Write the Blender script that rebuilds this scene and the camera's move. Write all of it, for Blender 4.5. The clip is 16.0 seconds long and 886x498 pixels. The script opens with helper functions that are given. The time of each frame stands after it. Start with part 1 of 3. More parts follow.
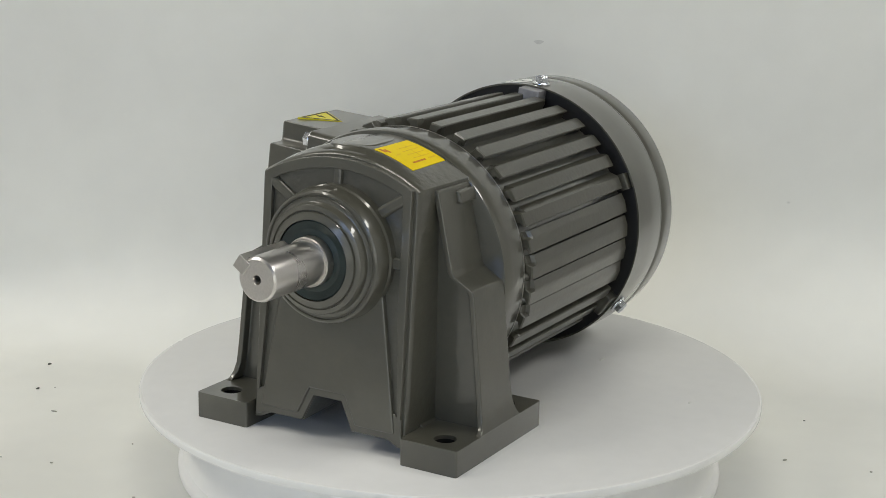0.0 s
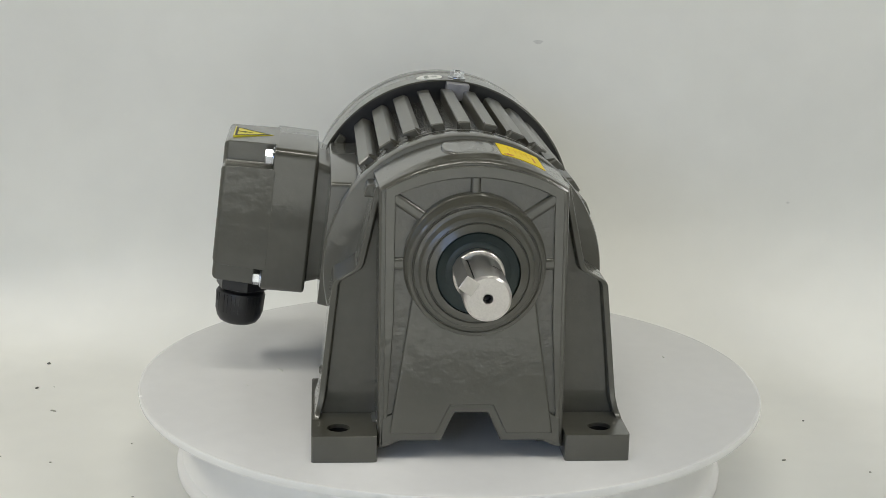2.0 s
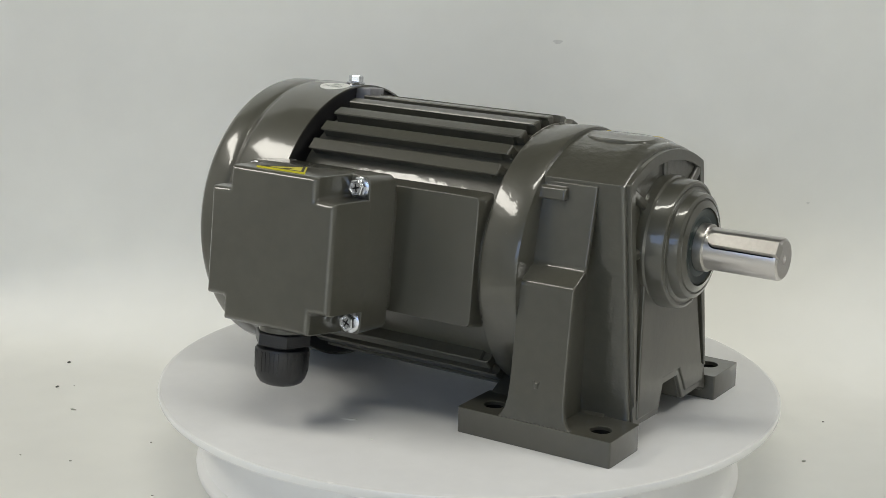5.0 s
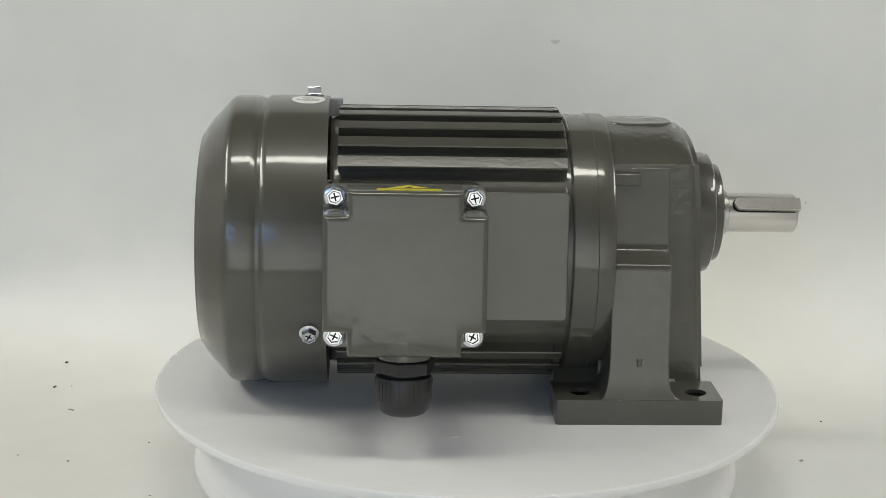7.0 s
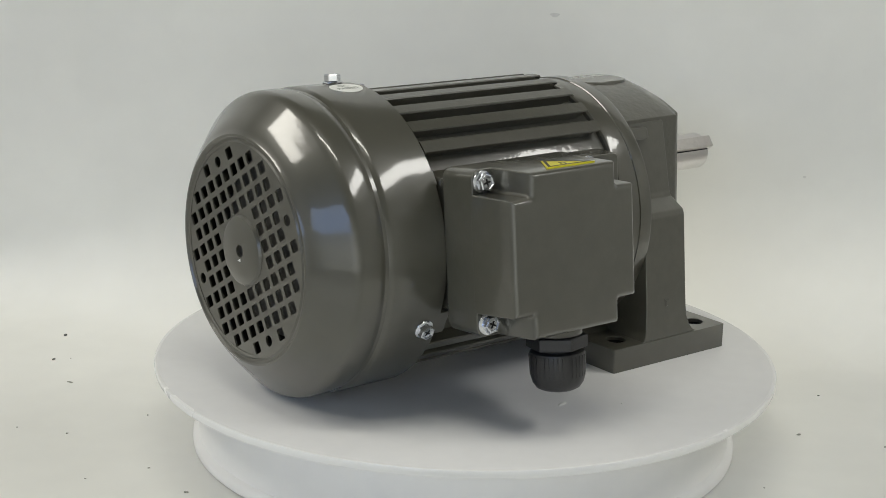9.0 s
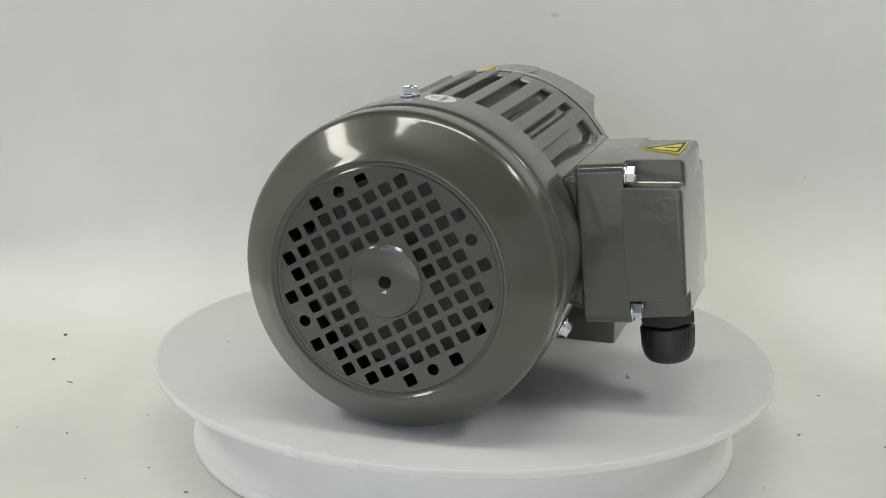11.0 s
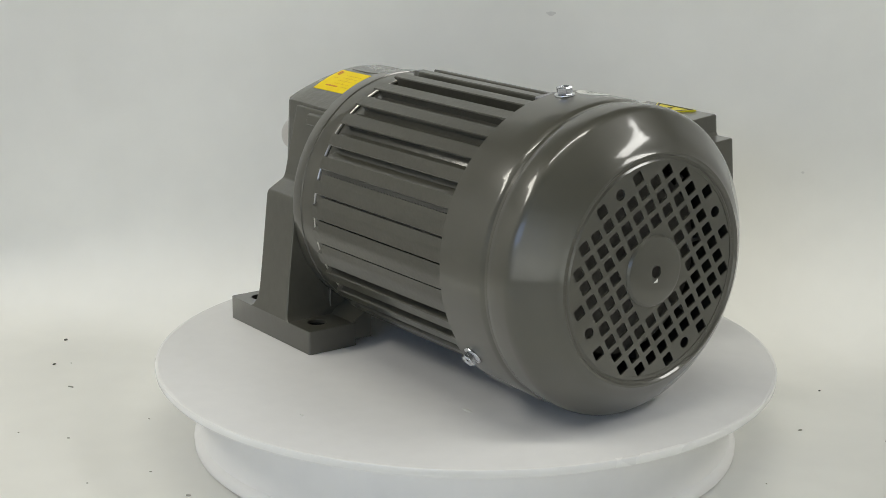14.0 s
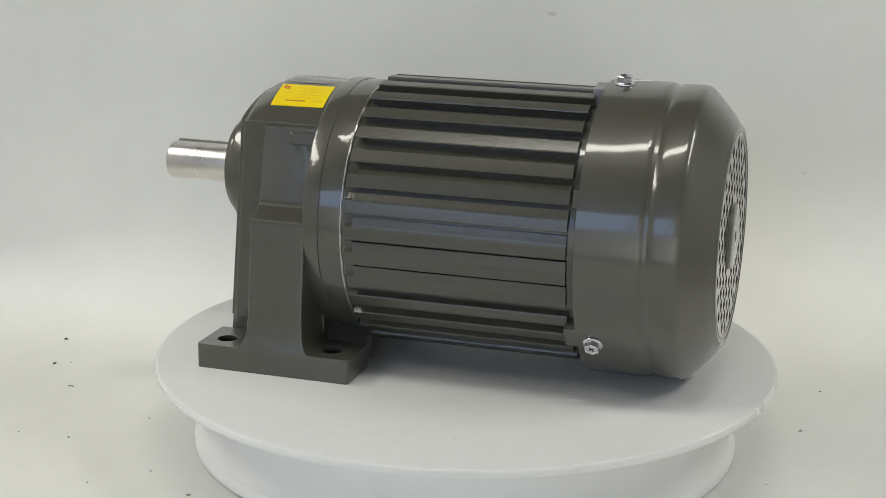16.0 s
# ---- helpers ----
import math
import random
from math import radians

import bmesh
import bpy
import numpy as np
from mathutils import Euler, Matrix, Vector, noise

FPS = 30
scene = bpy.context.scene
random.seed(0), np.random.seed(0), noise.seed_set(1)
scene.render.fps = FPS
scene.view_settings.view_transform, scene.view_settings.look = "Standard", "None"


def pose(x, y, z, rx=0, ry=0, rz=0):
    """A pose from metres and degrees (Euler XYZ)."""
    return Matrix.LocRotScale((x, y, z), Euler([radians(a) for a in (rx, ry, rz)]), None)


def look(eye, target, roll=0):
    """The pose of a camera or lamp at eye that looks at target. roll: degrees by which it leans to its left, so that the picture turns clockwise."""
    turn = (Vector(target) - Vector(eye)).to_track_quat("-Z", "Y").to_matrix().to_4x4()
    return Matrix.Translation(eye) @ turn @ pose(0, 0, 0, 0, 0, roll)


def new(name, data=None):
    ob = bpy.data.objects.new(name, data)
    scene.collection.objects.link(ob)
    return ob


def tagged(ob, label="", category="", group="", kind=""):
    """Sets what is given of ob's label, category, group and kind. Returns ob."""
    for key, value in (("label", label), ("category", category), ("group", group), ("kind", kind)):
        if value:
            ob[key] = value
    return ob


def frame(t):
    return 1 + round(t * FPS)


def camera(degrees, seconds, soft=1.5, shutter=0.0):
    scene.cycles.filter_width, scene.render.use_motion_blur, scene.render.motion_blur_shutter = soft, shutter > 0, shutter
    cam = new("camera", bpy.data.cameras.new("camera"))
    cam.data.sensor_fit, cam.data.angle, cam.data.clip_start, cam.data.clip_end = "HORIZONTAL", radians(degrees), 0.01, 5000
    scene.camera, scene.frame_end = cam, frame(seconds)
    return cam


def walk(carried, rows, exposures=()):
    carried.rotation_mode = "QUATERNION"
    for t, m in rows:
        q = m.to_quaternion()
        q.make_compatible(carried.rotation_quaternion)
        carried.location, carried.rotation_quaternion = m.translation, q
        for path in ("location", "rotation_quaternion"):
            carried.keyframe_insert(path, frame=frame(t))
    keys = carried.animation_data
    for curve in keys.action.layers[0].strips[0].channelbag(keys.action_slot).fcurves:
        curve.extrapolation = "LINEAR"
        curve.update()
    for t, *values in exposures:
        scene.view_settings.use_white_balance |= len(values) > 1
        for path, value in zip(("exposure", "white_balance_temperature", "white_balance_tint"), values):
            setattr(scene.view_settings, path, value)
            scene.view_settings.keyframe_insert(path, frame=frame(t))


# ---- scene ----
SECONDS = 16.0
EYE = (0.0, -1.2252, 0.4122)
cam = camera(31.69, SECONDS, soft=0.8)


def shot(yaw, pitch, roll):
    """The camera's pose at its tripod: yaw and pitch of the view, roll about the view axis."""
    return Matrix.Translation(EYE) @ pose(0, 0, 0, 0, 0, yaw) @ pose(0, 0, 0, 90 + pitch) @ pose(0, 0, 0, 0, 0, roll)


walk(cam, [(t, shot(*a)) for t, *a in (
    (0.0, 0.40, -13.92, 1.26), (1.5, 0.38, -13.92, 1.31), (2.5, 0.37, -13.93, 1.32), (2.6, 0.38, -13.93, 1.31),
    (2.7, 0.58, -13.94, 1.27), (2.8, 0.95, -13.94, 1.20), (2.9, 1.21, -13.94, 1.16), (3.0, 1.23, -13.94, 1.17),
    (3.5, 1.19, -13.94, 1.22), (6.0, 1.05, -13.95, 1.22), (7.0, 1.01, -13.95, 1.23), (7.2, 1.00, -13.95, 1.24),
    (7.3, 0.99, -14.18, 1.27), (7.4, 0.98, -14.49, 1.30), (7.5, 0.98, -14.70, 1.32), (7.6, 0.97, -14.83, 1.33),
    (7.7, 0.96, -14.89, 1.33), (8.0, 0.95, -14.92, 1.34), (10.5, 0.95, -14.92, 1.43), (11.0, 0.94, -14.92, 1.41),
    (11.5, 0.92, -14.92, 1.02), (12.0, 0.92, -14.92, 0.72), (12.5, 0.92, -14.92, 0.66), (14.0, 0.91, -14.92, 0.67),
    (15.0, 0.91, -14.93, 0.74), (16.0, 0.93, -14.92, 0.80))])

# turn of the table, seconds and degrees
TURN = ((0.0, -119.6), (0.5, -110.8), (1.0, -101.9), (1.5, -93.5), (2.0, -84.9), (2.5, -76.2), (3.0, -67.5), (3.5, -58.6),
        (4.3, -44.3), (5.1, -30.0), (6.0, -13.9), (6.5, -5.0), (7.0, 3.9), (7.5, 12.8), (8.0, 21.7), (8.8, 35.6), (9.6, 49.6),
        (10.5, 65.4), (11.0, 74.5), (11.5, 83.5), (12.0, 92.4), (12.5, 101.3), (13.0, 110.2), (13.5, 119.2), (14.0, 128.1),
        (14.5, 137.0), (15.0, 145.9), (15.5, 154.65), (16.0, 163.4))

# ---- light ----
scene.view_settings.exposure = 0.23
world = bpy.data.worlds.new("room_air")
scene.world = world
world.use_nodes = True
world.node_tree.nodes["Background"].inputs["Color"].default_value = (0.72, 0.80, 1.0, 1)
world.node_tree.nodes["Background"].inputs["Strength"].default_value = 0.05


def area_lamp(name, m, w, h, power, colour):
    data = bpy.data.lights.new(name, "AREA")
    data.shape, data.size, data.size_y, data.energy, data.color = "RECTANGLE", w, h, power, colour
    ob = new(name, data)
    ob.matrix_world = m
    return ob


CEIL = 0.62                         # upper edge of the backdrop
LAMPS = ((-2.1, -0.35, 0.60, 1.6, 31.0, (1.0, 0.965, 0.87)), (1.9, -0.40, 0.50, 1.2, 20.0, (1.0, 0.985, 0.93)),
         (-0.05, -0.50, 1.4, 0.18, 10.5, (1.0, 0.98, 0.88)))
TOP = 2.10                          # the room's ceiling
for x, y, w, h, power, colour in LAMPS:
    area_lamp("ceiling_lamp_light", pose(x, y, TOP - 0.055), w, h, power, colour)
WASH = look((0.0, -2.75, -0.45), (0.0, -4.2, 0.50))      # added fill, unseen: washes the wall behind the camera for frontal light
area_lamp("fill_wash_light", WASH @ pose(0, 0, -0.03), 3.6, 0.14, 60.0, (1.0, 0.985, 0.90))
area_lamp("window_light", look((-1.85, -4.10, 1.39), (-0.2, -0.4, 0.4)), 2.4, 1.05, 17.0, (0.42, 0.60, 1.0))


# ---- materials ----
def nodes_of(name):
    m = bpy.data.materials.new(name)
    m.use_nodes = True
    t = m.node_tree
    return m, t, t.nodes["Principled BSDF"]


def surface(name, colour, rough, metal=0.0, coat=0.0, coat_rough=0.05, vary=0.06, scale=40.0, bump=0.0, bump_scale=400.0,
            stain=0.0, stain_scale=9.0, stretch=(1, 1, 1), rough_vary=0.05, spec=0.5):
    """A painted or plain surface: two scales of colour change, uneven gloss and a fine relief."""
    m, t, b = nodes_of(name)
    N, L = t.nodes.new, t.links.new
    co = N("ShaderNodeTexCoord")
    mp = N("ShaderNodeMapping")
    mp.inputs["Scale"].default_value = stretch
    L(co.outputs["Object"], mp.inputs["Vector"])
    fine, wide = N("ShaderNodeTexNoise"), N("ShaderNodeTexNoise")
    fine.inputs["Scale"].default_value, fine.inputs["Detail"].default_value = scale, 6
    wide.inputs["Scale"].default_value, wide.inputs["Detail"].default_value = stain_scale, 4
    for n in (fine, wide):
        L(mp.outputs["Vector"], n.inputs["Vector"])
    def ranged(src, lo, hi):
        r = N("ShaderNodeMapRange")
        r.inputs["From Min"].default_value, r.inputs["From Max"].default_value = 0.3, 0.7
        r.inputs["To Min"].default_value, r.inputs["To Max"].default_value = lo, hi
        L(src, r.inputs["Value"])
        return r.outputs["Result"]
    mul = N("ShaderNodeMath")
    mul.operation = "MULTIPLY"
    L(ranged(fine.outputs["Fac"], 1 - vary, 1 + vary), mul.inputs[0])
    L(ranged(wide.outputs["Fac"], 1 - stain, 1 + stain), mul.inputs[1])
    mix = N("ShaderNodeVectorMath")
    mix.operation = "SCALE"
    mix.inputs[0].default_value = colour
    L(mul.outputs[0], mix.inputs["Scale"])
    L(mix.outputs["Vector"], b.inputs["Base Color"])
    b.inputs["Roughness"].default_value = rough
    if rough_vary:
        L(ranged(wide.outputs["Fac"], max(0.02, rough - rough_vary), rough + rough_vary), b.inputs["Roughness"])
    b.inputs["Metallic"].default_value = metal
    b.inputs["Coat Weight"].default_value, b.inputs["Coat Roughness"].default_value = coat, coat_rough
    b.inputs["Specular IOR Level"].default_value = spec
    if bump:
        n = N("ShaderNodeTexNoise")
        n.inputs["Scale"].default_value, n.inputs["Detail"].default_value = bump_scale, 3
        L(mp.outputs["Vector"], n.inputs["Vector"])
        bp = N("ShaderNodeBump")
        bp.inputs["Strength"].default_value, bp.inputs["Distance"].default_value = bump, 0.001
        L(n.outputs["Fac"], bp.inputs["Height"])
        L(bp.outputs["Normal"], b.inputs["Normal"])
        if coat:
            L(bp.outputs["Normal"], b.inputs["Coat Normal"])
    return m


PAINT = surface("olive_grey_enamel", (0.069, 0.067, 0.052), 0.36, coat=1.0, coat_rough=0.09, vary=0.03, scale=60, stain=0.05, stain_scale=14, bump=0.10, bump_scale=60, rough_vary=0.0)
CAST = surface("olive_grey_cast_enamel", (0.069, 0.067, 0.052), 0.34, coat=1.0, coat_rough=0.06, vary=0.04, scale=80, stain=0.05, stain_scale=20, bump=0.22, bump_scale=110, rough_vary=0.0)
ROUGHCAST = surface("rough_cast_enamel", (0.069, 0.067, 0.052), 0.34, coat=1.0, coat_rough=0.07, vary=0.05, scale=120, stain=0.05, stain_scale=30, bump=0.24, bump_scale=100, rough_vary=0.0)
FINCAST = surface("matt_fin_enamel", (0.061, 0.059, 0.045), 0.36, coat=0.7, coat_rough=0.20, vary=0.05, scale=120, stain=0.05, stain_scale=30, bump=0.22, bump_scale=260, rough_vary=0.0)
PITTED = surface("pitted_cast_enamel", (0.069, 0.067, 0.052), 0.34, coat=1.0, coat_rough=0.07, vary=0.06, scale=140, stain=0.05, stain_scale=30, bump=0.42, bump_scale=170, rough_vary=0.0)
LUG = surface("bare_cast_aluminium", (0.30, 0.30, 0.32), 0.5, metal=0.4, vary=0.1, scale=200, bump=0.1, bump_scale=500)
STEEL = surface("turned_steel", (0.68, 0.655, 0.635), 0.30, metal=1.0, vary=0.05, scale=700, stretch=(6, 1, 1), bump=0.05, bump_scale=900)
KEYSTEEL = surface("ground_key_steel", (0.58, 0.56, 0.53), 0.36, metal=1.0, vary=0.06, scale=300, bump=0.04, bump_scale=900)
ZINC = surface("zinc_plated_steel", (0.74, 0.76, 0.80), 0.20, metal=1.0, vary=0.08, scale=300, stain=0.08, stain_scale=150, bump=0.05, bump_scale=600)
SEAL = surface("green_black_rubber", (0.014, 0.026, 0.026), 0.38, vary=0.12, scale=200, bump=0.1, bump_scale=600)
BLACK = surface("black_nylon", (0.020, 0.020, 0.021), 0.36, vary=0.1, scale=300, bump=0.15, bump_scale=900)
DARK = surface("grey_fan_plastic", (0.085, 0.082, 0.072), 0.5, vary=0.15, scale=90, stain=0.15)
# Black that stands for shade in recesses: bolt holes, keyway, centre hole, slots.
HOLE = surface("black_recess_shade", (0.010, 0.010, 0.010), 0.7, vary=0.1, spec=0.2)
YELLOW = surface("yellow_label_film", (0.88, 0.66, 0.002), 0.5, vary=0.03, scale=120, stain=0.03, spec=0.25)
YELLOW2 = surface("yellow_warning_film", (0.74, 0.66, 0.03), 0.35, vary=0.03, scale=120, stain=0.03)
PRINT = surface("black_print", (0.02, 0.02, 0.02), 0.5)
FADED = surface("faded_orange_print", (0.76, 0.49, 0.006), 0.5, vary=0.15, scale=500)
RED = surface("red_print", (0.58, 0.19, 0.01), 0.5, vary=0.2, scale=500)
PAPER = surface("white_sticker_paper", (0.74, 0.75, 0.72), 0.5, vary=0.03, scale=300)
GREYPRINT = surface("grey_print", (0.30, 0.32, 0.30), 0.5)
# Edge band: paler and glossier than the disc top.
RIMW = surface("paler_white_edge", (0.83, 0.83, 0.82), 0.25, vary=0.01, scale=60)
DISC = surface("white_turntable_plastic", (0.735, 0.735, 0.732), 0.42, vary=0.015, scale=60, stain=0.025, stain_scale=7, bump=0.02, bump_scale=300)
BASEW = surface("white_base_plastic", (0.86, 0.855, 0.84), 0.36, vary=0.012, scale=50, stain=0.02)
SHEET = surface("white_backdrop_sheet", (0.80, 0.802, 0.765), 0.62, vary=0.012, scale=30, stain=0.045, stain_scale=4.5, bump=0.04, bump_scale=60)
SMUDGE = surface("faint_dirt", (0.66, 0.66, 0.635), 0.8, vary=0.05, scale=300)
CRUMB = surface("grey_grit", (0.10, 0.10, 0.09), 0.8, vary=0.3, scale=900)
CRUMB2 = surface("pale_grit", (0.33, 0.33, 0.29), 0.8, vary=0.2, scale=900)
# Wall behind the camera, kept near white to bounce the added fill.
WALLP = surface("white_bounce_wall_paint", (0.70, 0.72, 0.72), 0.7, vary=0.03, scale=8, stain=0.05, stain_scale=1.5)
ROOMW = surface("white_room_paint", (0.70, 0.70, 0.68), 0.7, vary=0.03, scale=8, stain=0.04, stain_scale=1.5)
# Dark so that upper surfaces reflect little from overhead.
DIMP = surface("dark_grey_ceiling_paint", (0.09, 0.095, 0.09), 0.8, vary=0.04, scale=8, stain=0.06, stain_scale=1.5)
FLOORP = surface("grey_room_floor", (0.36, 0.35, 0.33), 0.5, vary=0.1, scale=12, stain=0.1, stain_scale=2)
TABLE = surface("pale_grey_table_board", (0.46, 0.45, 0.43), 0.45, vary=0.12, scale=20, stretch=(1, 12, 1))


GLASS, _t, _b = nodes_of("clear_window_glass")
_b.inputs["Transmission Weight"].default_value, _b.inputs["Roughness"].default_value, _b.inputs["IOR"].default_value = 1.0, 0.01, 1.45


# ---- mesh helpers ----
def link(name, bm, material, parent=None, label="", smooth=35, bevel=0.0, segments=2, m=None, solid=0.0):
    me = bpy.data.meshes.new(name)
    bmesh.ops.recalc_face_normals(bm, faces=bm.faces)
    bm.to_mesh(me)
    bm.free()
    me.materials.append(material)
    if smooth:
        for p in me.polygons:
            p.use_smooth = True
        me.set_sharp_from_angle(angle=radians(smooth))
    ob = new(name, me)
    if parent is not None:
        ob.parent = parent
    if m is not None:
        ob.matrix_basis = m
    if label:
        tagged(ob, label)
    if solid:
        s = ob.modifiers.new("thickness", "SOLIDIFY")
        s.thickness, s.offset = solid, 0
    if bevel:
        b = ob.modifiers.new("edges", "BEVEL")
        b.width, b.segments, b.limit_method, b.angle_limit, b.harden_normals = bevel, segments, "ANGLE", radians(28), True
    return ob


def part(name, bm, material, parent, label="", **k):
    return link(name, bm, material, parent, label, **k)


def again(name, ob, parent, m, label=""):
    """Another object on the same mesh."""
    o = new(name, ob.data)
    o.parent, o.matrix_basis = parent, m
    if label:
        tagged(o, label)
    return o


def loft(rings, closed=True, caps=True):
    bm = bmesh.new()
    vs = [[bm.verts.new(p) for p in ring] for ring in rings]
    n = len(rings[0])
    for a, b in zip(vs, vs[1:]):
        for i in range(n if closed else n - 1):
            j = (i + 1) % n
            bm.faces.new((a[i], a[j], b[j], b[i]))
    if caps:
        bm.faces.new(vs[0])
        bm.faces.new(vs[-1])
    return bm


def lathe(profile, n=96, caps=True):
    """Turns (x, r) about the x axis."""
    return loft([[(x, r * math.cos(2 * math.pi * i / n), r * math.sin(2 * math.pi * i / n)) for i in range(n)] for x, r in profile], True, caps)


def lathe_closed(profile, n=96):
    """Turns a closed (x, r) outline about the x axis, for shells and rings."""
    bm = bmesh.new()
    vs = [[bm.verts.new((x, r * math.cos(2 * math.pi * i / n), r * math.sin(2 * math.pi * i / n))) for i in range(n)] for x, r in profile]
    for a, b in zip(vs, vs[1:] + vs[:1]):
        for i in range(n):
            j = (i + 1) % n
            bm.faces.new((a[i], a[j], b[j], b[i]))
    return bm


def block(x0, x1, y0, y1, z0, z1):
    return loft([[(x0, y, z) for y, z in ((y0, z0), (y1, z0), (y1, z1), (y0, z1))], [(x1, y, z) for y, z in ((y0, z0), (y1, z0), (y1, z1), (y0, z1))]])


def round_rect(a0, a1, b0, b1, r, n=5):
    out = []
    for ca, cb, s in ((a1 - r, b1 - r, 0), (a0 + r, b1 - r, 90), (a0 + r, b0 + r, 180), (a1 - r, b0 + r, 270)):
        out += [(ca + r * math.cos(radians(s + 90 * i / n)), cb + r * math.sin(radians(s + 90 * i / n))) for i in range(n + 1)]
    return out


def plate_with_holes(outer, holes):
    """A flat sheet in the plane of a and b, with openings."""
    bm = bmesh.new()
    edges = []
    for ring in (outer, *holes):
        v = [bm.verts.new((0, a, b)) for a, b in ring]
        edges += [bm.edges.new((v[i], v[(i + 1) % len(v)])) for i in range(len(v))]
    bmesh.ops.triangle_fill(bm, use_beauty=True, edges=edges)
    return bm


def thicken(bm, vec):
    g = bmesh.ops.extrude_face_region(bm, geom=list(bm.faces))
    bmesh.ops.translate(bm, vec=vec, verts=[v for v in g["geom"] if isinstance(v, bmesh.types.BMVert)])
    return bm


def circle(r, n=24, ca=0.0, cb=0.0):
    return [(ca + r * math.cos(2 * math.pi * i / n), cb + r * math.sin(2 * math.pi * i / n)) for i in range(n)]


def moved(bm, m):
    bmesh.ops.transform(bm, matrix=m, verts=bm.verts)
    return bm


def joined(*bms):
    out = bmesh.new()
    for b in bms:
        me = bpy.data.meshes.new("tmp")
        b.to_mesh(me)
        b.free()
        out.from_mesh(me)
        bpy.data.meshes.remove(me)
    return out


# ---- light box and room ----
FLOOR = -0.072
BACK, LEFT, RIGHT, FRONT = 0.335, -0.505, 0.52, -0.74


def sheet_wave(x, z):
    w = 0.0035 * math.sin(5.1 * x + 3.0 * z + 0.6) + 0.0022 * math.sin(13 * x - 7 * z + 1.0) + 0.0016 * math.sin(3 * x + 17 * z)
    return w * min(1.0, max(0.0, (z - FLOOR) / 0.12))


def backdrop():
    """One white sheet: the box's floor, swept up into its back wall; tighter fold at one end, wide at the other."""
    nx, ns = 72, 46
    rows = []
    for i in range(nx + 1):
        x = LEFT + (RIGHT - LEFT) * i / nx
        k = i / nx
        r = 0.060 + 0.050 * min(1.0, k / 0.22) + 0.050 * k
        path = [(FRONT + (BACK - r - FRONT) * j / 14, FLOOR) for j in range(15)]
        path += [(BACK - r + r * math.sin(radians(90 * j / 10)), FLOOR + r - r * math.cos(radians(90 * j / 10))) for j in range(1, 11)]
        top = CEIL + 0.01
        path += [(BACK, FLOOR + r + (top - FLOOR - r) * j / 21) for j in range(1, 22)]
        ring = []
        for y, z in path:
            ring.append((x, y + sheet_wave(x, z), z))
        rows.append(ring)
    ob = link("backdrop", loft(rows, closed=False, caps=False), SHEET, smooth=60, solid=0.003)
    tagged(ob, "white sheet swept from table up into a back wall", "backdrop", kind="structure")
    for x, z, a, b in ((0.080, 0.240, 0.0045, 0.0022), (0.340, 0.083, 0.0016, 0.0012)):
        y = BACK + sheet_wave(x, z) - 0.0017
        ring = [(x + a * math.cos(t) * (1 + 0.3 * math.sin(3 * t)), z + b * math.sin(t)) for t in np.linspace(0, 5.9, 14)]
        part("smudge", loft([[(p, y + 0.0006, q) for p, q in ring], [(p, y, q) for p, q in ring]]), SMUDGE, ob, "faint grey smudge")


def table_and_lamps():
    tagged(link("table_top", block(-0.9, 0.9, -0.75, 0.6, FLOOR - 0.04, FLOOR - 0.006), TABLE, smooth=0, bevel=0.003), "pale grey board under the backdrop sheet", "table", kind="structure")
    for x in (-0.84, 0.84):
        for y in (-0.69, 0.54):
            tagged(link("table_leg", block(x - 0.03, x + 0.03, y - 0.03, y + 0.03, -0.82, FLOOR - 0.04), TABLE, smooth=0, bevel=0.003), "square pale grey table leg standing on the floor", "table leg", kind="structure")
    for x, y, w, h, power, colour in LAMPS:
        lamp = tagged(new("ceiling_lamp"), "flat white LED lamp fixed under the ceiling", "lamp", "lamps under the ceiling")
        lamp.matrix_basis = pose(x, y, TOP)
        part("housing", block(-w / 2 - 0.02, w / 2 + 0.02, -h / 2 - 0.02, h / 2 + 0.02, -0.05, -0.002), BASEW, lamp, bevel=0.004)


    # Body for the added fill lamp; it stands out of view.
    wash = tagged(new("fill_wash"), "added unseen fill lamp, long and low, turned towards the wall", "lamp")
    wash.matrix_basis = pose(0, -2.75, -0.82)
    part("housing", block(-1.85, 1.85, -0.09, 0.09, -0.02, 0.06), BASEW, wash, bevel=0.004, m=pose(0, 2.75, 0.82) @ WASH)
    for x in (-1.5, 1.5):
        part("foot", block(x - 0.03, x + 0.03, -0.06, 0.10, 0.0, 0.34), BASEW, wash, bevel=0.004)


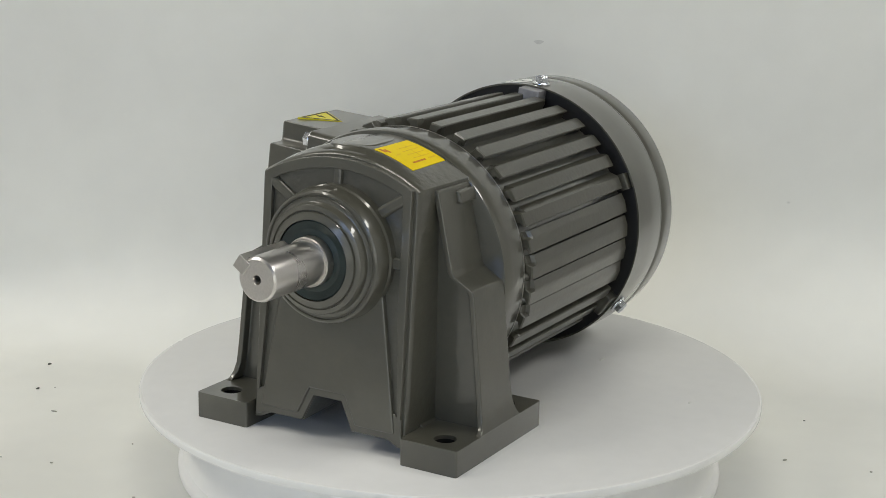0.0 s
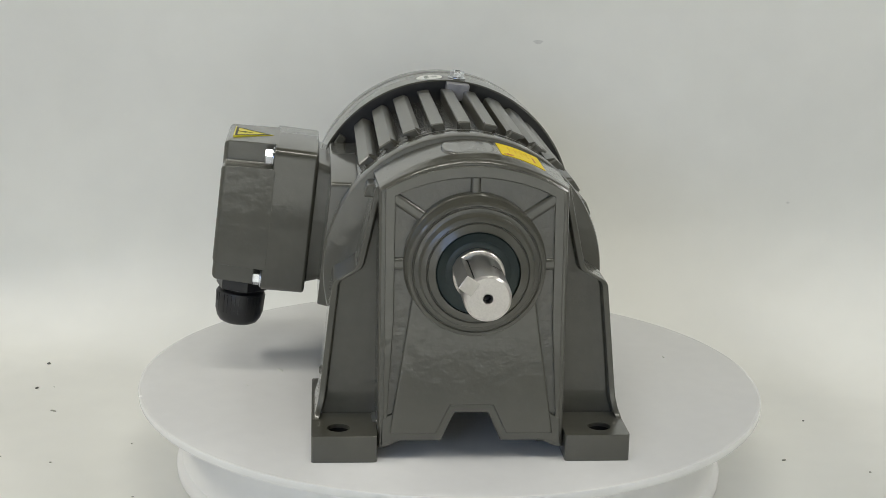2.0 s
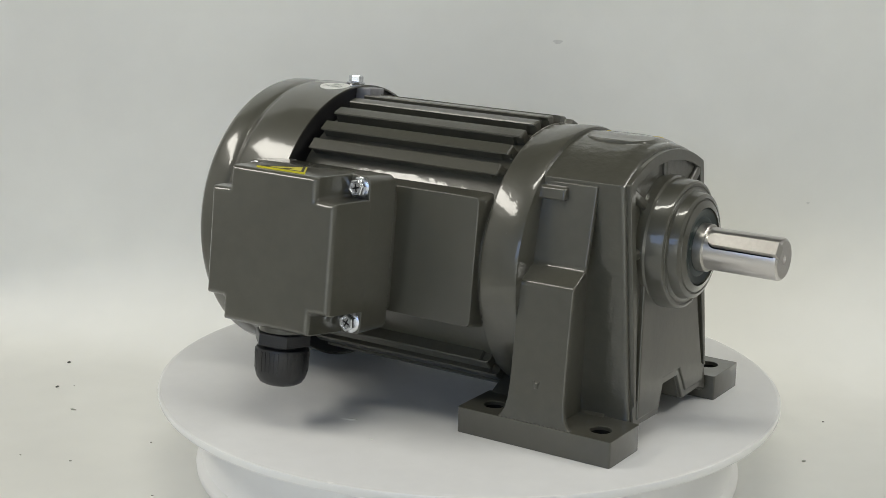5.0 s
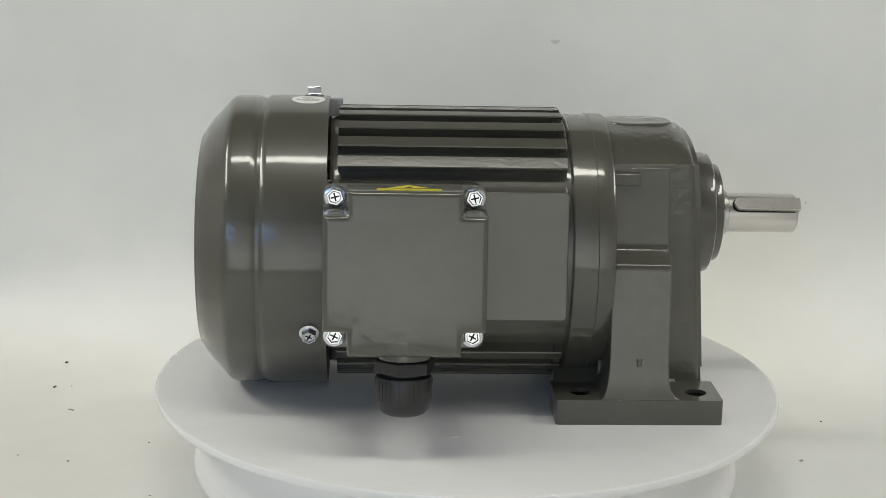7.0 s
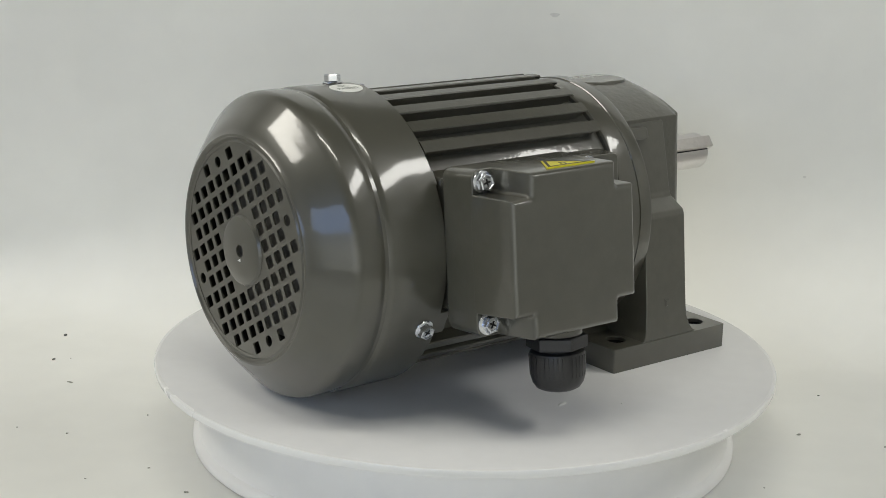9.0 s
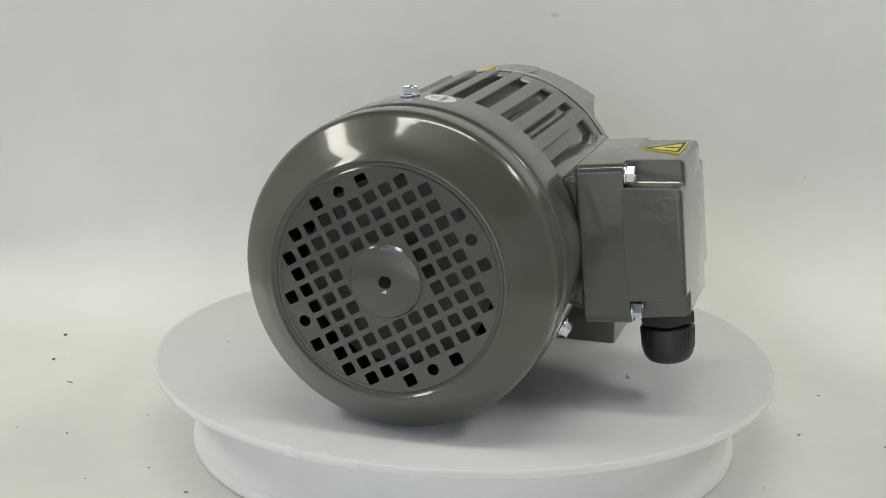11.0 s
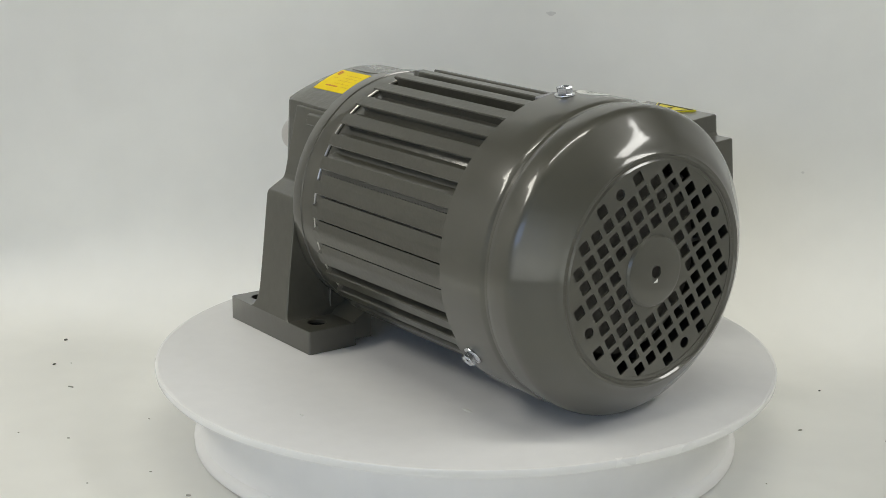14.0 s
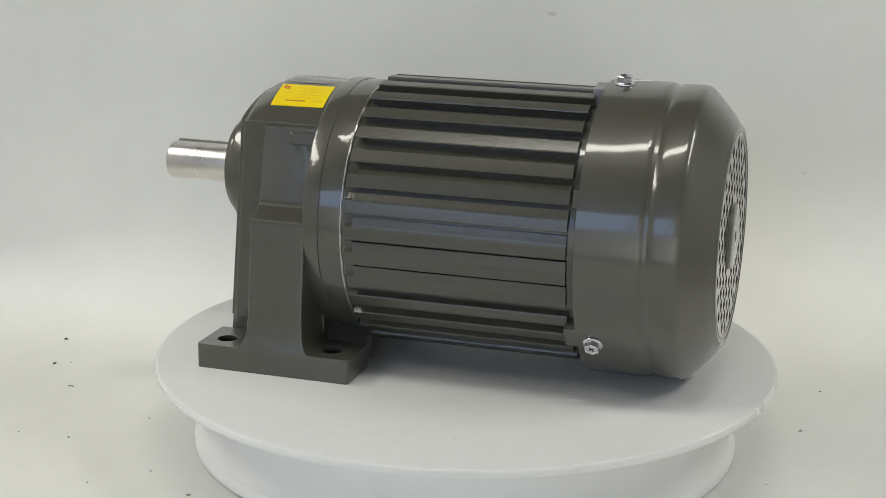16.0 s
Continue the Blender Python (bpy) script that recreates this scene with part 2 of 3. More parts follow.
def room():
    # Unseen enclosure, added to shape bounce light and reflections on the motor.
    def s(name, bm, mat, label, cat):
        tagged(link(name, bm, mat, smooth=0), label, cat, kind="structure")
    z0, z1, xa, xb, ya, yb = -0.82, TOP, -3.5, 3.2, -4.2, 1.6
    w0, w1, v0, v1 = -3.10, -0.60, 0.84, 1.94
    bm = plate_with_holes([(xa, z0), (xb, z0), (xb, z1), (xa, z1)], [[(w0, v0), (w1, v0), (w1, v1), (w0, v1)]])
    for v in bm.verts:
        v.co = Vector((v.co.y, ya, v.co.z))
    s("wall_south", thicken(bm, Vector((0, -0.1, 0))), WALLP, "unseen pale wall that bounces the fill, with a window opening", "wall")
    win = tagged(new("window_1"), "plain wide window with a white frame in the room wall", "window", kind="structure")
    for a, b, c, d in ((w0, w1, v1 - 0.05, v1), (w0, w1, v0, v0 + 0.05), (w0, w0 + 0.05, v0 + 0.05, v1 - 0.05), (w1 - 0.05, w1, v0 + 0.05, v1 - 0.05)):
        part("window_frame", block(a, b, ya - 0.08, ya - 0.03, c, d), BASEW, win, smooth=0)
    pane = part("pane", block(w0 + 0.05, w1 - 0.05, ya - 0.060, ya - 0.055, v0 + 0.05, v1 - 0.05), GLASS, win, smooth=0)
    pane.visible_shadow = False
    s("wall_north", block(xa, xb, yb, yb + 0.1, z0, z1), ROOMW, "plain pale room wall", "wall")
    s("wall_west", block(xa - 0.1, xa, ya - 0.1, yb + 0.1, z0, z1), ROOMW, "plain pale room wall", "wall")
    s("wall_east", block(xb, xb + 0.1, ya - 0.1, yb + 0.1, z0, z1), ROOMW, "plain pale room wall", "wall")
    s("floor", block(xa - 0.1, xb + 0.1, ya - 0.1, yb + 0.1, z0 - 0.1, z0), FLOORP, "plain grey room floor", "floor")
    s("room_ceiling", block(xa - 0.1, xb + 0.1, ya - 0.1, yb + 0.1, z1, z1 + 0.1), DIMP, "unseen ceiling kept dark for dark reflections", "ceiling")


backdrop()
table_and_lamps()
room()


# ---- turntable ----
def turntable():
    top = tagged(new("turntable"), "round white plastic display turntable with a thin disc", "turntable")
    up = pose(0, 0, 0, 0, -90, 0)
    disc = part("disc", moved(lathe([(-0.0066, 0.2440), (-0.0064, 0.2500), (-0.0003, 0.2504), (0.0, 0.2500), (0.0, 0.12), (0.0, 0.0005)], 160), up), DISC, top, "flat matt white disc", smooth=40)
    part("edge_band", moved(lathe_closed([(-0.0068, 0.2498), (-0.0066, 0.2515), (-0.0052, 0.2524), (-0.0014, 0.2527), (-0.0004, 0.2523), (-0.0001, 0.2512), (-0.0001, 0.2500), (-0.0006, 0.2498)], 160), up), RIMW, disc, "glossier edge band, paler than the disc top", smooth=40)
    part("base", moved(lathe([(FLOOR + 0.003, 0.2228), (FLOOR + 0.0075, 0.2232), (FLOOR + 0.010, 0.2216), (FLOOR + 0.0118, 0.2182), (FLOOR + 0.016, 0.2166), (-0.012, 0.2150), (-0.0068, 0.2135)], 160), up), BASEW, top, "smooth white drum with a flared foot", smooth=40)
    part("foot_ring", moved(lathe([(FLOOR + 0.0002, 0.219), (FLOOR + 0.003, 0.2205)], 120), up), SEAL, top, "thin dark rubber foot ring")
    for x, y, s in ((-0.018, -0.140, 0.0050), (-0.113, 0.0855, 0.0048), (-0.05, 0.19, 0.002), (0.02, -0.165, 0.0015)):
        bm = loft([[(s * (1.2 * math.cos(a) + 0.3 * math.sin(3 * a)), 0.45 * s * math.sin(a), 0.0) for a in np.linspace(0, 5.6, 9)],
                   [(0.7 * s * math.cos(a), 0.28 * s * math.sin(a), 0.0007) for a in np.linspace(0, 5.6, 9)]])
        part("chip", bm, PAPER, disc, "small white paint chip", m=pose(x, y, 0.0001, 0, 0, 20 + 200 * x))
    return disc


disc = turntable()


def crumbs():
    for x, y, s, e, a, mat in ((-0.3903, 0.2175, 0.0018, 1.0, 10, CRUMB), (-0.3827, 0.1458, 0.0014, 1.5, 60, CRUMB), (-0.3524, 0.0860, 0.0011, 3.4, -25, CRUMB2),
                               (0.283, 0.011, 0.0014, 1.6, 20, CRUMB2), (-0.324, -0.035, 0.0009, 1.4, 0, CRUMB2), (-0.267, 0.011, 0.0008, 1, 0, CRUMB2), (-0.243, -0.101, 0.0007, 1.8, 10, CRUMB2),
                               (0.320, 0.109, 0.0010, 1, 0, CRUMB), (0.350, -0.011, 0.0010, 1.2, 0, CRUMB2), (-0.206, -0.145, 0.0013, 1.5, 0, CRUMB2), (-0.287, -0.125, 0.0007, 1.2, 0, CRUMB2),
                               (-0.368, -0.025, 0.0008, 1, 0, CRUMB2), (0.234, -0.103, 0.0007, 1, 0, CRUMB2), (-0.368, 0.150, 0.0007, 1, 0, CRUMB2)):
        bm = bmesh.new()
        bmesh.ops.create_icosphere(bm, subdivisions=2, radius=s)
        for v in bm.verts:
            v.co *= 1 + 0.35 * noise.noise(v.co * 900 + Vector((x * 50, y * 50, 0)))
            v.co = Vector((v.co.x * e, v.co.y * 0.8, v.co.z * 0.6 + s * 0.4))
        ob = link("crumb", bm, mat, smooth=50, m=pose(x, y, FLOOR + 0.0015, 0, 0, a))
        tagged(ob, "tiny grey crumb of dirt lying on the white sheet", "debris", "crumbs on the sheet")


crumbs()


# ---- the geared motor ----
AX = (0.0, -0.0015, 0.116)          # the motor's axis
SHAFT_Z = 0.1409                    # the output shaft's height
motor = tagged(new("geared_motor"), "olive-grey foot-mounted geared motor with steel shaft and finned body", "motor")
ROLLED = pose(*AX, -6.2, 0, 0)      # stator, cover and box sit turned a little on the axis


def face_x(z):
    return 0.1820 - 0.0720 * (z - 0.02)


def arc_z(y):
    return 0.0868 + math.sqrt(0.1248 ** 2 - y * y)


def top_lift(x, y=0.0):
    return 0.0056 * max(0.0, min(1.0, (0.171 - x) / 0.020)) ** 0.6 * (1 - min(1.0, abs(y) / 0.0655) ** 1.3)


def draft(x):
    """The casting widens a little towards the flange."""
    return 1.0 + 0.55 * max(0.0, 0.160 - x)


def gear_outline(half=0.0665, corner=0.193):
    arc = [(half * math.cos(math.pi * i / 24), 0) for i in range(25)]
    pts = [(y, arc_z(y)) for y, _ in arc]
    low = [(-half, corner - 0.012), (-half, 0.0075), (-half + 0.006, 0.0085), (-0.052, 0.0125), (-0.0215, 0.0128), (-0.0118, 0.0342),
           (0.0118, 0.0342), (0.0215, 0.0128), (0.052, 0.0125), (half - 0.006, 0.0085), (half, 0.0075), (half, corner - 0.012)]
    return pts + low


def gear_housing():
    line = gear_outline()
    rings = []
    for x in (0.098, 0.12, 0.136, 0.146, 0.151, 0.155):
        rings.append([(x, y * draft(x), z + (top_lift(x, y) if z > 0.185 else 0)) for y, z in line])
    rings.append([(face_x(z) - 0.0094, y, z + (top_lift(face_x(z), y) if z > 0.185 else 0)) for y, z in line])
    for d, s in ((0.0066, 0.998), (0.0049, 0.991), (0.0036, 0.978)):
        rings.append([(face_x(z) - d, y * s, 0.10 + (z - 0.10) * (s if z > 0.1 else 1) + (top_lift(face_x(z), y) if z > 0.185 else 0)) for y, z in line])
    body = part("gear_housing", loft(rings), PITTED, motor, "olive-grey cast gear housing with rounded top", bevel=0.0022, segments=3)

    # raised work on the front
    def strip(outer, inner, h=0.0035):
        n = len(outer)
        bm = bmesh.new()
        lay = []
        for pts, dx in ((outer, -0.009), (outer, 0.0), (inner, 0.0), (inner, -0.009)):
            lay.append([bm.verts.new((face_x(z) + dx, y, z)) for y, z in pts])
        for a, b in zip(lay, lay[1:] + lay[:1]):
            for i in range(n - 1):
                bm.faces.new((a[i], a[i + 1], b[i + 1], b[i]))
        for k in (0, n - 1):
            bm.faces.new([l[k] for l in lay])
        return bm
    outer = [(0.0628, 0.03)] + [(0.0625, 0.10), (0.0625, 0.165)] + [(0.0625 * math.cos(math.pi * i / 20), arc_z(0.0625 * math.cos(math.pi * i / 20)) - 0.0022) for i in range(21)] + [(-0.0625, 0.165), (-0.0625, 0.10), (-0.0628, 0.03)]
    inner = [(0.0600, 0.03)] + [(0.0560, 0.10), (0.0555, 0.165)] + [(0.0555 * math.cos(math.pi * i / 20), arc_z(0.0555 * math.cos(math.pi * i / 20)) - 0.0105) for i in range(21)] + [(-0.0555, 0.165), (-0.0560, 0.10), (-0.0600, 0.03)]
    part("rim", strip(outer, inner), CAST, body, bevel=0.0026, segments=3)
    # ribs between rim and boss: upright, two slanting, two level
    for y0, z0, y1, z1, w in ((0, 0.184, 0, 0.203, 0.0036), (0.034, 0.172, 0.058, 0.188, 0.0042), (-0.034, 0.172, -0.058, 0.188, 0.0042),
                              (0.045, 0.1405, 0.058, 0.1405, 0.0042), (-0.045, 0.1405, -0.058, 0.1405, 0.0042)):
        d = Vector((y1 - y0, z1 - z0)).normalized()
        nx, nz = -d.y * w, d.x * w
        pts = [(y0 + nx, z0 + nz), (y0 - nx, z0 - nz), (y1 - nx, z1 - nz), (y1 + nx, z1 + nz)]
        part("rib", loft([[(face_x(z) - 0.009, y, z) for y, z in pts], [(face_x(z) - 0.0003, y, z) for y, z in pts]]), CAST, body, bevel=0.0026, segments=4)
    pan = [(0.0435, 0.118), (0.0585, 0.0185), (0.0250, 0.0185), (0.0152, 0.0392), (-0.0152, 0.0392), (-0.0250, 0.0185), (-0.0585, 0.0185), (-0.0435, 0.118)]
    part("front_panel", loft([[(face_x(z) - 0.009, y, z) for y, z in pan], [(face_x(z) + 0.0002, y * 0.995, z) for y, z in pan]]), CAST, body, "smooth raised trapezoid panel", bevel=0.0015)
    low = [(0.0632, 0.0300), (0.0640, 0.0095), (0.0520, 0.0140), (0.0218, 0.0133), (0.0120, 0.0338), (-0.0120, 0.0338), (-0.0218, 0.0133), (-0.0520, 0.0140), (-0.0640, 0.0095), (-0.0632, 0.0300), (-0.0300, 0.0450), (0.0300, 0.0450)]
    part("sill", loft([[(face_x(z) - 0.009, y, z) for y, z in low], [(face_x(z) - 0.0012, y, z) for y, z in low]]), CAST, body, bevel=0.001)
    # bearing boss, stepped
    fx = face_x(SHAFT_Z)
    boss = [(fx - 0.01, 0.0502), (fx + 0.0012, 0.0500), (fx + 0.0030, 0.0490), (0.1868, 0.0482), (0.1888, 0.0474), (0.1896, 0.0460), (0.1896, 0.0449), (0.1888, 0.0443), (0.1888, 0.0437), (0.1896, 0.0431), (0.1896, 0.0418), (0.1902, 0.0404), (0.1950, 0.0396), (0.1968, 0.0388), (0.1974, 0.0376), (0.1979, 0.0358), (0.1970, 0.0352), (0.1970, 0.0347), (0.1983, 0.0340), (0.1992, 0.0312), (0.2000, 0.0292), (0.1960, 0.0290), (0.1955, 0.0002)]
    part("bearing_boss", moved(lathe(boss, 96), pose(0, 0.0, SHAFT_Z)), CAST, body, "stepped round bearing boss", smooth=24)
    # raised pad on top
    ring0, ring1 = [], []
    for i in range(28):
        a = 2 * math.pi * i / 28
        px, py = 0.131 + 0.028 * math.copysign(abs(math.cos(a)) ** 0.6, math.cos(a)), 0.0195 * math.copysign(abs(math.sin(a)) ** 0.8, math.sin(a))
        ring0.append((px, py - 0.003, arc_z(py) + top_lift(px, py) - 0.003))
        ring1.append((0.131 + (px - 0.131) * 0.9, py * 0.93 - 0.003, arc_z(0) + 0.0056 - 0.0008))
    part("top_pad", loft([ring0, ring1]), CAST, body, bevel=0.001)
    return body


housing = gear_housing()


def leg(sign):
    rows = ((0.0190, 0.1128, 0.0935, 0.1562), (0.0215, 0.1120, 0.0965, 0.1516), (0.0260, 0.1105, 0.0986, 0.1486), (0.0330, 0.1088, 0.1001, 0.1470), (0.0420, 0.1078, 0.1009, 0.1464), (0.0540, 0.1065, 0.1012, 0.1462),
            (0.1166, 0.0997, 0.1012, 0.1462), (0.1180, 0.0995, 0.1012, 0.1462), (0.1212, 0.0980, 0.1012, 0.1462), (0.1295, 0.0838, 0.1012, 0.1462), (0.1330, 0.0818, 0.1012, 0.1462), (0.1344, 0.0815, 0.1012, 0.1462), (0.1900, 0.0690, 0.1012, 0.1462))
    rows = [(z, y + 0.0008 * sign, x0, x1) for z, y, x0, x1 in rows]      # the casting sits a little to one side
    rings = [[(x0, sign * 0.055, z), (0.1400, sign * 0.055, z), (0.1400, sign * (y - 0.0052), z), (x1, sign * (y - 0.0046), z), (x1, sign * y, z), (x0, sign * y, z)] for z, y, x0, x1 in rows]
    ob = part("mounting_leg", loft(rings), ROUGHCAST, motor, "tapered cast leg with a ledge and raised front rib", bevel=0.0017, segments=3, smooth=50)
    part("corner_tab", loft([[(x, sign * y, z) for y, z in ((0.060, 0.1768), (0.0765, 0.1772), (0.0738, 0.1866), (0.060, 0.1878))] for x in (0.100, 0.1238)]), CAST, ob, bevel=0.002)
    part("rear_rib", loft([[(x, sign * y, z) for y, z in ((0.050, 0.13), (0.0995, 0.1290), (0.0740, 0.186), (0.050, 0.186))] for x in (0.0985, 0.1030)]), CAST, ob, bevel=0.0012)
    # foot with two bolt holes
    hole = [circle(0.0080, 28, 0.1706, 0.0938), circle(0.0080, 28, 0.0812, 0.0930)]
    bm = plate_with_holes(round_rect(0.0608, 0.1882, 0.0668, 0.1132, 0.0022, 3), hole)
    for v in bm.verts:
        v.co = Vector((v.co.y, sign * v.co.z, 0.0))
    bm = thicken(bm, Vector((0, 0, 0.0197)))
    foot = part("foot", bm, CAST, motor, "flat cast foot with bolt holes", bevel=0.0022, segments=3)
    for hx, hy in ((0.1706, 0.0938), (0.0812, 0.0930)):
        # Black cup inside the open hole, in place of its shade.
        part("hole_shade", moved(lathe([(0.0168, 0.0079), (0.0012, 0.0079), (0.0013, 0.0001)], 28, caps=False), pose(hx, sign * hy, 0, 0, -90, 0)), HOLE, foot, "black cup for the shade in the bolt hole")
    part("gusset", loft([[(x, sign * y, z) for y, z in ((0.05, 0.004), (0.070, 0.004), (0.070, 0.0197), (0.05, 0.03))] for x in (0.0635, 0.1600)]), CAST, motor, bevel=0.001)


leg(1)
leg(-1)
part("cast_mark", loft([[(x, -0.1068 - d, z) for x, z in ((0.1215 + d, 0.0500 - d), (0.1258 - d, 0.0495 - d), (0.1250 - d, 0.0445 + d), (0.1218 + d, 0.0440 + d))] for d in (-0.001, 0.0008)]), CAST, motor, "small raised casting mark")

# flange between gear housing and motor
ring_prof = [(0.0700, 0.0900), (0.0705, 0.1010), (0.0718, 0.1024), (0.0735, 0.1028), (0.0895, 0.1028), (0.0900, 0.1036), (0.1005, 0.1038), (0.1025, 0.1030), (0.1032, 0.1000), (0.1032, 0.0800)]
part("flange_ring", moved(lathe(ring_prof, 128), pose(*AX)), CAST, motor, "smooth round flange ring", smooth=24)

edge = [(0.0706, 0.1008), (0.0706, 0.1022), (0.0712, 0.1027), (0.0718, 0.1027), (0.0718, 0.1008)]
bare = loft([[(x, r * math.cos(radians(a)), r * math.sin(radians(a))) for x, r in edge] for a in range(-50, 111, 2)])
part("joint_edge", moved(bare, pose(*AX)), KEYSTEEL, motor, "thin bare machined joint edge", smooth=24)

# output shaft with key
shaft = part("output_shaft", moved(lathe([(0.190, 0.0158), (0.2598, 0.0158), (0.2615, 0.0153), (0.2628, 0.0138), (0.2628, 0.0034), (0.2618, 0.0028), (0.2555, 0.0026), (0.2550, 0.0002)], 64), pose(0, 0, SHAFT_Z)), STEEL, motor, "bright turned steel output shaft", smooth=30)
part("collar", moved(lathe_closed([(0.1965, 0.0158), (0.1965, 0.0178), (0.2055, 0.0178), (0.2062, 0.0172), (0.2062, 0.0158)], 64), pose(0, 0, SHAFT_Z)), KEYSTEEL, shaft, "dull steel wear collar")
kw = [(0.2148 - 0.0058 * math.sin(math.pi * i / 10), -0.0058 * math.cos(math.pi * i / 10)) for i in range(11)] + [(0.2598, 0.0058), (0.2598, -0.0058)]
# No groove is cut: a flush black strip gives the keyway's shade.
part("keyway", moved(loft([[(a, b, 0.010) for a, b in kw], [(a, b, 0.01585 - 2.4 * (abs(b) - 0.0040) ** 2 / 0.01 if abs(b) > 0.0040 else 0.01585) for a, b in kw]]), pose(0, 0, SHAFT_Z, 55, 0, 0)), HOLE, shaft, "flush black strip for the keyway's shade", smooth=0)
kp = [(0.2150 - 0.0049 * math.sin(math.pi * i / 10), -0.0049 * math.cos(math.pi * i / 10)) for i in range(11)] + [(0.2634, 0.0052), (0.2634, -0.0052)]
key = loft([[(a, b, 0.010) for a, b in kp], [(a, b, 0.0203) for a, b in kp]])
part("shaft_key", moved(key, pose(0, 0, SHAFT_Z, 55, 0, 0)), KEYSTEEL, shaft, "grey steel key standing proud", bevel=0.0005)
part("centre_hole", moved(lathe([(0.2557, 0.0025), (0.2559, 0.0001)], 24), pose(0, 0, SHAFT_Z)), HOLE, shaft)
seal = part("oil_seal", moved(lathe_closed([(0.1958, 0.0180), (0.1958, 0.0288), (0.1985, 0.0288), (0.1992, 0.0280), (0.1986, 0.0262), (0.1982, 0.0225), (0.1990, 0.0205), (0.1990, 0.0180)], 72), pose(0, 0, SHAFT_Z)), SEAL, motor, "dark green-black rubber oil seal", smooth=24)

# ---- stator ----
def stator_mesh():
    """Round body, fuller at the side where the grooves run shallow."""
    n, rings = 180, []
    for x, r0 in ((-0.112, 0.070), (-0.1115, 0.0988), (-0.108, 0.0998), (0.066, 0.1002), (0.071, 0.1004), (0.0715, 0.08)):
        ring = []
        for i in range(n):
            a = 2 * math.pi * i / n
            d = abs((math.degrees(a) + 3 + 180) % 360 - 180)
            k = max(0.0, min(1.0, (40 - d) / 24))
            deep = max(0.0, min(1.0, (d - 62) / 40))
            r = r0 + (0.0012 * k * k * (3 - 2 * k) - 0.0024 * deep if r0 > 0.09 else 0)
            ring.append((x, r * math.cos(a), r * math.sin(a)))
        rings.append(ring)
    return loft(rings)


stator = part("stator_body", stator_mesh(), ROUGHCAST, motor, "finned olive-grey motor body", smooth=30, m=ROLLED)
FIN_X0, FIN_X1, PITCH = -0.1055, 0.0678, 10.8


def ramp(v, a, b):
    k = max(0.0, min(1.0, (v - a) / (b - a)))
    return k * k * (3 - 2 * k)


def fin_mesh(angle):
    """One cast fin: square on top of the body; down the flanks undercut below and sloping into the next groove above."""
    d = abs(angle - 90)
    up = -1 if angle > 90 else 1
    lean = ramp(d, 3 if up > 0 else 10, 22 if up > 0 else 34) * (1 - ramp(d, 104, 114))
    r0, r1 = 0.089, 0.1073 + 0.0006 * (1 - ramp(d, 20, 45))
    step = radians(PITCH) * r1
    low, high = 0.0050 + 0.0024 * lean, 0.0050 - 0.0014 * lean
    if up > 0:
        gap = 0.0098 - 0.0032 * ramp(d, 4, 16) - 0.0028 * ramp(d, 24, 48) - 0.0021 * ramp(d, 66, 86)
    else:
        gap = 0.0098 - 0.0036 * ramp(d, 10, 26) - 0.0047 * ramp(d, 44, 72)
    slope = max(0.0004, (step - low - high - gap) * lean)
    fall = 0.0012 + lean * min(0.0066, slope * math.tan(radians(min(d, 80)))) * (1 - ramp(d, 50, 70))
    sec = [(-low + 0.0030 * lean, r0), (-low + 0.0022 * lean, r1 - 0.0030), (-low, r1 - 0.0008), (-low + 0.0007, r1), (0.0, r1), (high - 0.0007, r1),
           (high + 0.2 * slope, r1 - 0.0005 - 0.14 * fall), (high + slope, r1 - 0.0006 - fall), (high + slope + 0.0004, r0)]

    def ring(x, wide, drop, notch=0.0):
        out = []
        for i, (u, r) in enumerate(sec):
            g = up * (u + (notch * 0.7 if i < 2 else 0)) * wide / r1
            q = r - (drop if r > 0.1 else 0) - (notch if i in (6, 7) else 0)
            out.append((x, -q * math.sin(g), q * math.cos(g)))
        return out
    return loft([ring(FIN_X0, 1, 0), ring(FIN_X1 - 0.0075, 1, 0), ring(FIN_X1 - 0.0062, 1, 0, 0.0032), ring(FIN_X1 - 0.0010, 1, 0, 0.0036), ring(FIN_X1, 0.96, 0.0009, 0.0036)])


for k in range(-14, 21):
    a = 8.8 + PITCH * k
    if -141 <= a <= 144:
        part("fin", fin_mesh(a), FINCAST, stator, m=pose(0, 0, 0, a - 90, 0, 0), smooth=25)
# flat pad on the box side
bm = loft([[(x, -0.080, z) for x, z in round_rect(-0.108, 0.0685, -0.0500, 0.0520, 0.004, 3)], [(x, -0.1035, z) for x, z in round_rect(-0.108, 0.0665, -0.0470, 0.0495, 0.004, 3)]])
part("side_pad", bm, PAINT, stator, "flat pad under the terminal box", bevel=0.0012)

# rear end shield and fan, seen through the grille
part("end_shield", lathe([(-0.1200, 0.1000), (-0.1215, 0.0985), (-0.1225, 0.060), (-0.130, 0.030), (-0.130, 0.0005)], 64), DARK, motor, "grey rear end shield", m=ROLLED, smooth=30)


# Added black ring: darkens the gap between fins and cover like deep shade.
part("gap_shade_ring", lathe_closed([(-0.1170, 0.0900), (-0.1170, 0.1130), (-0.1195, 0.1130), (-0.1195, 0.0900)], 96), BLACK, motor, "added black ring for the shade inside the fan cover", m=ROLLED)


